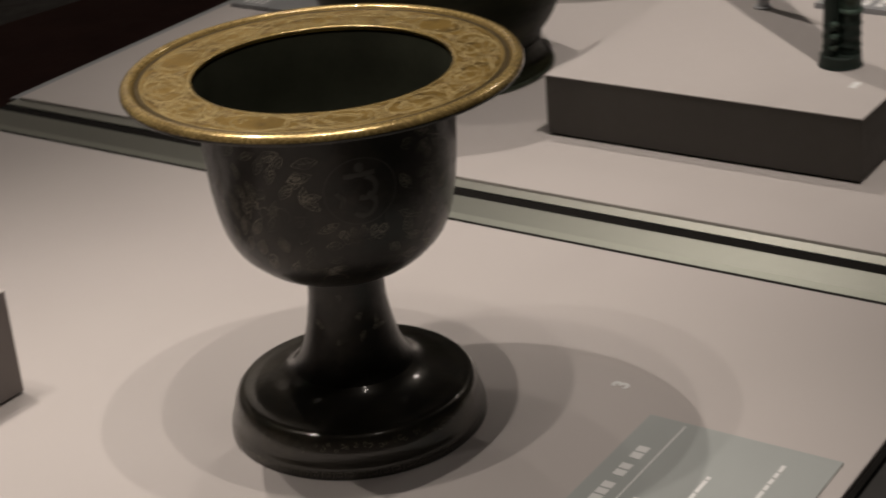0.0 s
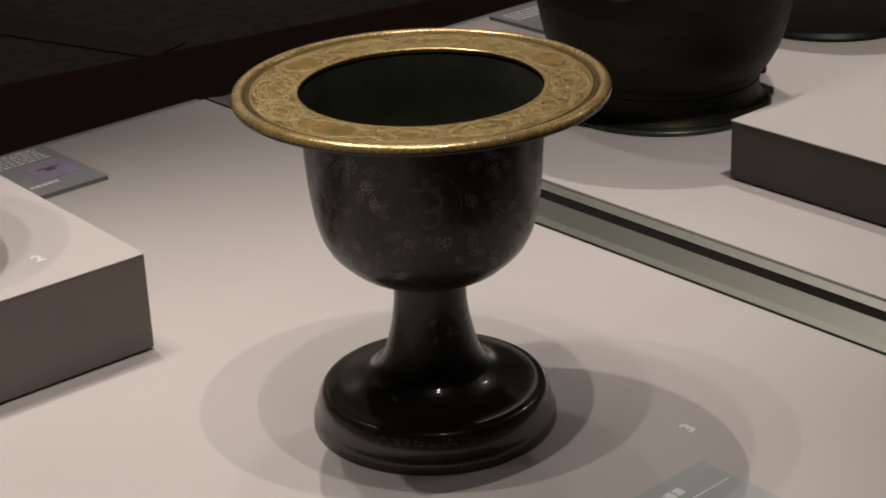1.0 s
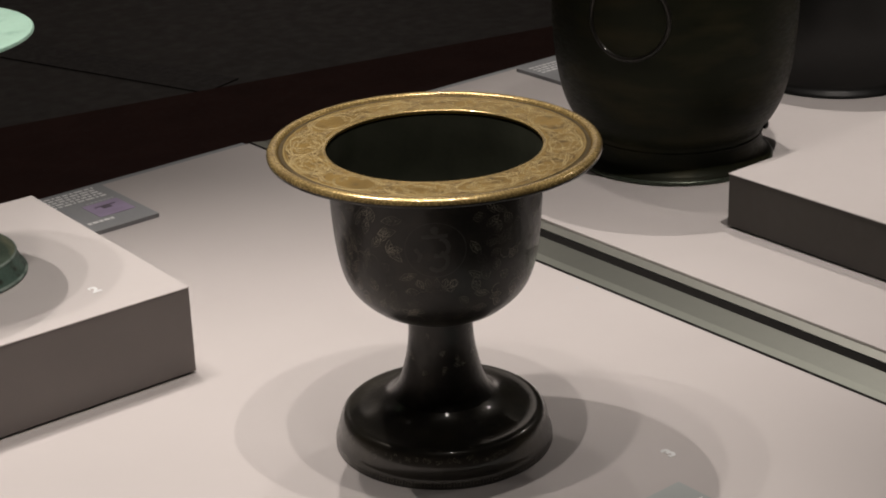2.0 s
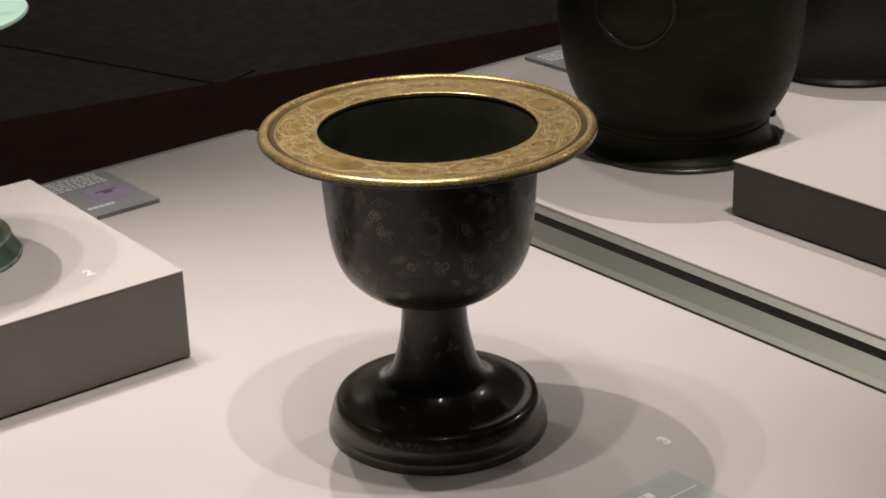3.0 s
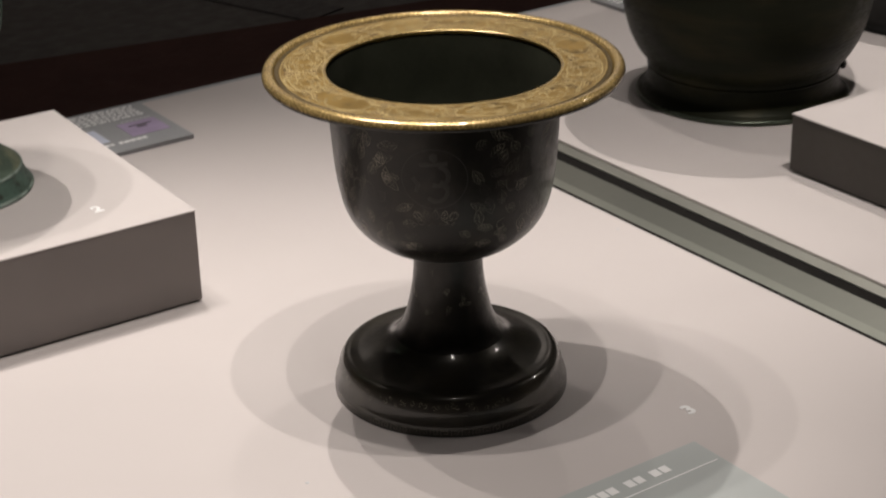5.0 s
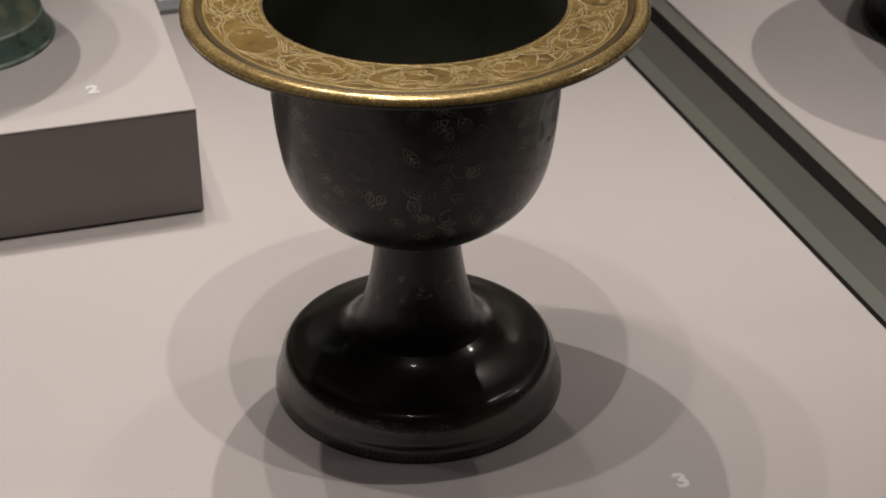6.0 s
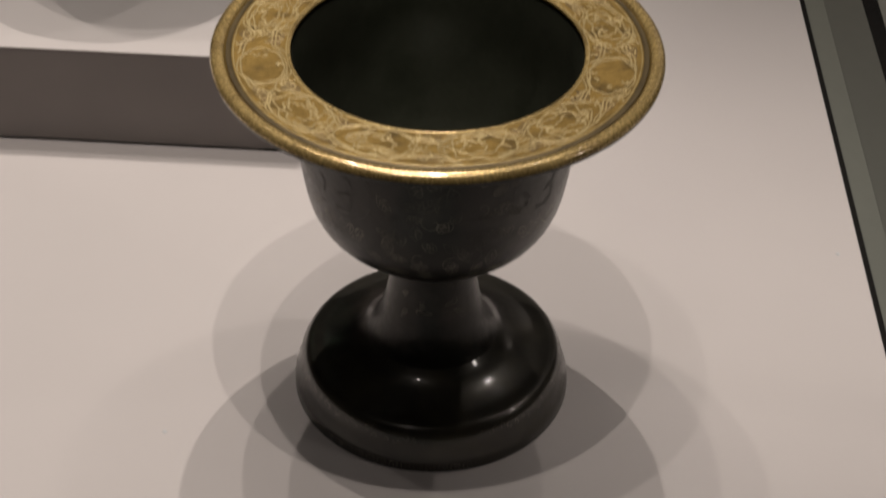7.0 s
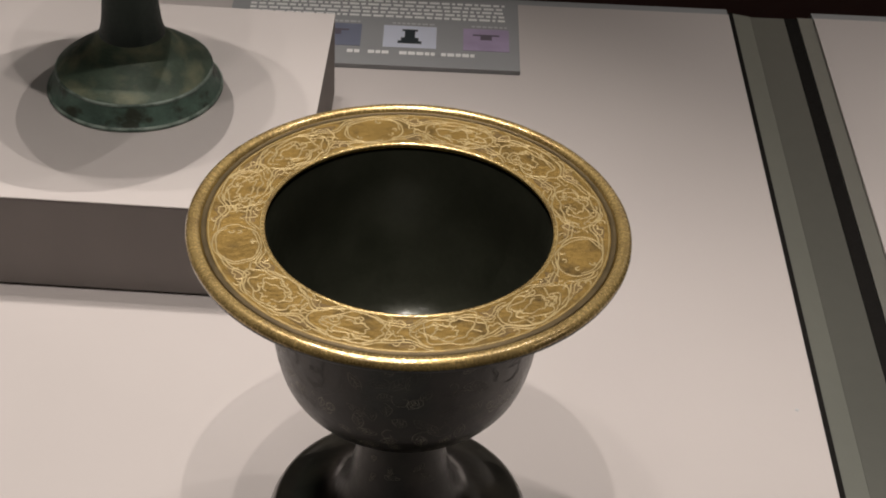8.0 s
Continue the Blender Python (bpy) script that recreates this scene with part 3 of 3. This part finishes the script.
part("bowl", lathe([(0.0225, 0.110), (0.034, 0.1125), (0.049, 0.121), (0.0600, 0.138), (0.0645, 0.160), (0.0665, 0.190), (0.0690, 0.2195)], 96, 5), M_PATINA, green, "green bowl", True)
part("bowl_lining", lathe([(0.0, 0.118), (0.034, 0.121), (0.056, 0.140), (0.0630, 0.175), (0.0672, 0.2195)], 64, 5), M_STEMDARK, green, "dark inside", True)
part("rim", lathe([(0.0672, 0.2190), (0.0672, 0.2238), (0.085, 0.2242), (0.0975, 0.2250), (0.1022, 0.2258), (0.1035, 0.2243), (0.1022, 0.2222), (0.085, 0.2205), (0.069, 0.2190)], 128, 4, 0.006), M_MINT, green, "pale mint green flat rim", True)

# ---- the big pot and its neighbours on the other deck ----
pot = thing("bronze_pot", pose(0.648, 0.353, 0), "large dark olive bronze pot standing on the deck", "pot")
POT = [(0.104, 0.0), (0.1150, 0.0), (0.1150, 0.0), (0.1165, 0.003), (0.1155, 0.0065), (0.1110, 0.0095), (0.1065, 0.016), (0.1045, 0.026), (0.1045, 0.035), (0.1060, 0.0405), (0.1110, 0.047), (0.1175, 0.056), (0.1255, 0.072), (0.1315, 0.092), (0.1365, 0.118), (0.1395, 0.145), (0.1410, 0.175), (0.1412, 0.205), (0.1408, 0.235), (0.1390, 0.265), (0.134, 0.295), (0.124, 0.320), (0.116, 0.335), (0.120, 0.348), (0.134, 0.360), (0.140, 0.365)]
part("body", lathe(POT, 128, 5, 0.004), M_POT, pot, "olive brown bronze body", True)
part("foot_rim", lathe([(0.1140, 0.0005), (0.1174, 0.0010), (0.1182, 0.0030), (0.1170, 0.0052), (0.1140, 0.0062)], 128, 3), M_POTLIP, pot, "rubbed shiny foot edge", True)
part("lining", lathe([(0.0, 0.02), (0.09, 0.03), (0.130, 0.12), (0.137, 0.205), (0.134, 0.265), (0.112, 0.330), (0.117, 0.348), (0.137, 0.365)], 64, 4), M_BLACKPOT, pot, "", True)
pot_prof = smooth_profile(POT, 5)
for z in (0.034,):
    r = radius_at(pot_prof, z)
    part("band", lathe([(r - 0.001, z - 0.0022), (r + 0.0012, z), (r - 0.001, z + 0.0022)], 112, 3), M_POT, pot, "", True)


def pot_ring(angle, z, size, thick):
    """A raised roundel that follows the pot's wall."""
    bm = bmesh.new()
    rows = []
    for i in range(48):
        t = 2 * math.pi * i / 48
        ring = []
        for k in range(8):
            s = 2 * math.pi * k / 8
            rr = size + thick * math.cos(s)
            zz = z + rr * math.sin(t)
            R = radius_at(pot_prof, zz) + thick * 0.9 * math.sin(s)
            a = radians(angle) + rr * math.cos(t) / 0.140
            ring.append(bm.verts.new((R * math.cos(a), R * math.sin(a), zz)))
        rows.append(ring)
    for i in range(48):
        for k in range(8):
            a, b = rows[i], rows[(i + 1) % 48]
            bm.faces.new((a[k], a[(k + 1) % 8], b[(k + 1) % 8], b[k]))
    bmesh.ops.recalc_face_normals(bm, faces=bm.faces[:])
    part("roundel", bm, M_BRONZE, pot, "raised ring on the wall", True)


pot_ring(-158, 0.198, 0.046, 0.0026)
bm = lathe([(0.0, 0.0), (0.004, 0.0003), (0.006, 0.0025), (0.0045, 0.006), (0.0, 0.0075)], 20, 3)
bm.transform(Matrix.Translation((0.1050 * math.cos(radians(-46)), 0.1050 * math.sin(radians(-46)), 0.036)) @ pose(0, 0, 0, 0, 90, -46))
part("lug", bm, M_BLACKPOT, pot, "small dark lug", True)

jar = thing("bronze_jar", pose(1.03, 0.42, 0), "black bronze jar standing behind the pot", "jar")
part("body", lathe([(0.09, 0.0), (0.112, 0.0), (0.114, 0.004), (0.108, 0.012), (0.112, 0.03), (0.128, 0.08), (0.136, 0.14), (0.138, 0.2), (0.128, 0.26), (0.10, 0.30), (0.085, 0.31)], 96, 5), M_BLACKPOT, jar, "black body", True)
part("lip", lathe([(0.085, 0.308), (0.094, 0.312), (0.096, 0.318), (0.09, 0.322), (0.082, 0.318)], 64, 4), M_BLACKPOT, jar, "", True)
part("lining", lathe([(0.0, 0.02), (0.1, 0.03), (0.13, 0.14), (0.12, 0.26), (0.083, 0.318)], 64, 4), M_BLACKPOT, jar, "", True)

# a slim bronze stand with two bound legs on the far plinth
stand = thing("bronze_stand", pose(0.640, -0.098, 0.0612), "dark green bronze stand with two ringed posts", "bronze stand")
part("base", lathe([(0.0, 0.0), (0.0192, 0.0), (0.0198, 0.002), (0.0192, 0.008), (0.0176, 0.0115), (0.0, 0.0118)], 40, 3), M_STEMDARK, stand, "round base", True)
for x, y, h, r in ((-0.0065, 0.0070, 0.74, 0.0078), (0.0060, -0.0055, 0.050, 0.0112)):
    prof = [(0.0, 0.0110), (r, 0.0110)]
    for i in range(3):
        z = 0.0160 + 0.0105 * i
        prof += [(r * 0.97, z), (r * 1.06, z + 0.0028), (r * 0.97, z + 0.0056)]
    prof += [(r * 0.96, 0.049), (r * 0.98, h), (0.0, h)]
    bm = lathe(prof, 32, 4)
    bm.transform(Matrix.Translation((x, y, 0)))
    part("post", bm, M_STEMDARK, stand, "dark ringed post", True)
for z in (0.020, 0.031, 0.042):
    bm = bmesh.new()
    bmesh.ops.create_icosphere(bm, subdivisions=2, radius=0.0042)
    bm.transform(Matrix.Translation((-0.0125, 0.0015, z)) @ Matrix.Diagonal((1, 1, 0.7, 1)))
    part("boss", bm, M_PATINA, stand, "worn green boss", True)
bm = lathe([(0.0, 0.0495), (0.0112, 0.0500), (0.0122, 0.0530), (0.0100, 0.0570), (0.0108, 0.075), (0.0104, 0.40), (0.0100, 0.72), (0.0, 0.73)], 28, 3)
bm.transform(Matrix.Translation((0.0060, -0.0055, 0)))
part("figure_post", bm, M_PATINA, stand, "lighter green upper post", True)
leg = thing("glass_support", pose(0.775, 0.040, 0.0612), "pale acrylic support post on the plinth", "support post")
part("post", lathe([(0.0, 0.0), (0.009, 0.0), (0.0085, 0.003), (0.006, 0.006), (0.0055, 0.26), (0.0, 0.26)], 24, 2), M_PALE, leg, "", True)


# ---- printed panels, labels and numbers ----
def print_row(parent, x0, x1, y, h, z, m, word=(0.004, 0.009), gap=0.0018, name="text_bar"):
    """A row of words that cannot be read, as one bar a word."""
    x = x0
    while x < x1 - 0.002:
        w = min(random.uniform(*word), x1 - x)
        part(name, box(x, x + w, y - h / 2, y + h / 2, z, z + 0.0003), m, parent)
        x += w + gap


random.seed(21)
panel = thing("info_panel", pose(0, 0, 0), "grey printed information panel lying on the deck", "information panel")
part("board", box(-0.19, 0.0933, 0.6033, 0.733, 0.0, 0.005, 0.0004), M_PANEL, panel, "grey board")
for i in range(5):
    print_row(panel, -0.172, 0.0800, 0.7270 - 0.0075 * i, 0.0040, 0.005, M_WHITE, (0.003, 0.011), 0.0022)
for x0, x1, m in ((-0.110, -0.060, M_PHOTOB), (-0.0385, 0.0130, M_PHOTOW), (0.0390, 0.0835, M_PHOTOP)):
    part("photograph", box(x0, x1, 0.6370, 0.6790, 0.005, 0.0053), m, panel, "small printed photograph of a burner")
    tall = m is M_PHOTOW
    c, dark = (x0 + x1) / 2, M_PHOTOD if tall else M_PHOTOG
    for a, b, y0, y1 in (((-0.0075, 0.0075, 0.6685, 0.6720), (-0.0050, 0.0050, 0.6560, 0.6685), (-0.0085, 0.0085, 0.6500, 0.6560), (-0.0115, 0.0115, 0.6450, 0.6500)) if tall else ((-0.013, 0.013, 0.6655, 0.6680), (-0.0055, 0.0055, 0.6580, 0.6655))):
        part("printed_shape", box(c + a, c + b, y0, y1, 0.0053, 0.0055), dark, panel)
    print_row(panel, x0 + 0.008, x1 - 0.002, 0.6835, 0.0035, 0.005, M_PALE, (0.003, 0.006), 0.0014)
for x0, x1 in ((-0.072, -0.060), (-0.052, -0.030), (-0.022, 0.012), (0.018, 0.050)):
    print_row(panel, x0, x1, 0.6270, 0.0060, 0.005, M_WHITE, (0.0045, 0.0075), 0.0012)

far_panel = thing("info_panel", pose(0.77, 0.615, 0), "grey printed information panel lying behind the pot", "information panel")
part("board", box(-0.03, 0.20, 0.0, 0.115, 0.0, 0.005, 0.0004), M_PANEL, far_panel, "grey board")
for i in range(4):
    print_row(far_panel, -0.02, 0.18, 0.100 - 0.0085 * i, 0.0040, 0.005, M_WHITE, (0.003, 0.011), 0.0022)
side_panel = thing("info_panel", pose(0.79, -0.150, 0.0612), "pale grey printed panel lying on the plinth", "information panel")
part("board", box(0.0, 0.12, 0.0, 0.14, 0.0, 0.006, 0.0004), M_PANEL, side_panel, "grey board")
for i in range(8):
    print_row(side_panel, 0.008, 0.112, 0.016 + 0.015 * i, 0.008, 0.006, M_WHITE, (0.01, 0.02), 0.002)

tag = thing("object_label", pose(0, 0, 0), "teal grey label with white print lying before the burner", "label")
part("plate", box(-0.125, 0.0845, -0.325, -0.1855, 0.0, 0.0012, 0.0003), M_LABEL, tag, "teal grey plate")
random.seed(33)
for x0, x1 in ((-0.104, -0.085), (-0.080, -0.046), (-0.027, -0.001), (0.006, 0.024), (0.029, 0.047)):
    print_row(tag, x0, x1, -0.2020, 0.0082, 0.0012, M_WHITE, (0.0062, 0.0074), 0.0016)
part("rule", box(-0.110, 0.0800, -0.2150, -0.2138, 0.0012, 0.0015), M_WHITE, tag, "thin white rule")
for x0, x1, y, h in ((-0.110, -0.012, -0.2270, 0.0065), (-0.110, 0.030, -0.2560, 0.0030), (-0.110, 0.066, -0.2930, 0.0030)):
    print_row(tag, x0, x1, y, h, 0.0012, M_WHITE, (0.005, 0.016), 0.0014)


def numeral(text, x, y, z, size, label):
    cu = bpy.data.curves.new("numeral", "FONT")
    cu.body, cu.size, cu.extrude, cu.offset = text, size, 0.0001, 0.0008
    cu.align_x, cu.align_y = "CENTER", "CENTER"
    cu.materials.append(M_WHITE)
    src = new("numeral_source", cu)
    dg = bpy.context.evaluated_depsgraph_get()
    me = bpy.data.meshes.new_from_object(src.evaluated_get(dg))
    bpy.data.objects.remove(src)
    ob = new("numeral", me)
    ob.matrix_basis = pose(x, y, z + 0.0003)
    return tagged(ob, label, "numeral", "exhibit numbers")


numeral("3", 0.1134, -0.1480, 0.0, 0.0170, "small white printed numeral three on the deck")
numeral("2", -0.1523, 0.2957, 0.0850, 0.0170, "small white printed numeral two on the plinth")
mark = obj("number_mark", box(-0.008, 0.008, -0.0035, 0.0035, 0, 0.0003), M_WHITE, at=pose(0.592, -0.131, 0.0612))
tagged(mark, "small white printed mark on the plinth", "printed mark")
for x, y in ((-0.168, -0.0625), (0.290, 0.1427)):
    d = obj("deck_speck", lathe([(0.0, 0.0004), (0.0012, 0.0003), (0.0016, 0.0)], 10, 0), M_PALE, at=pose(x, y, 0))
    tagged(d, "tiny pale fleck on the deck", "fleck", "deck flecks")
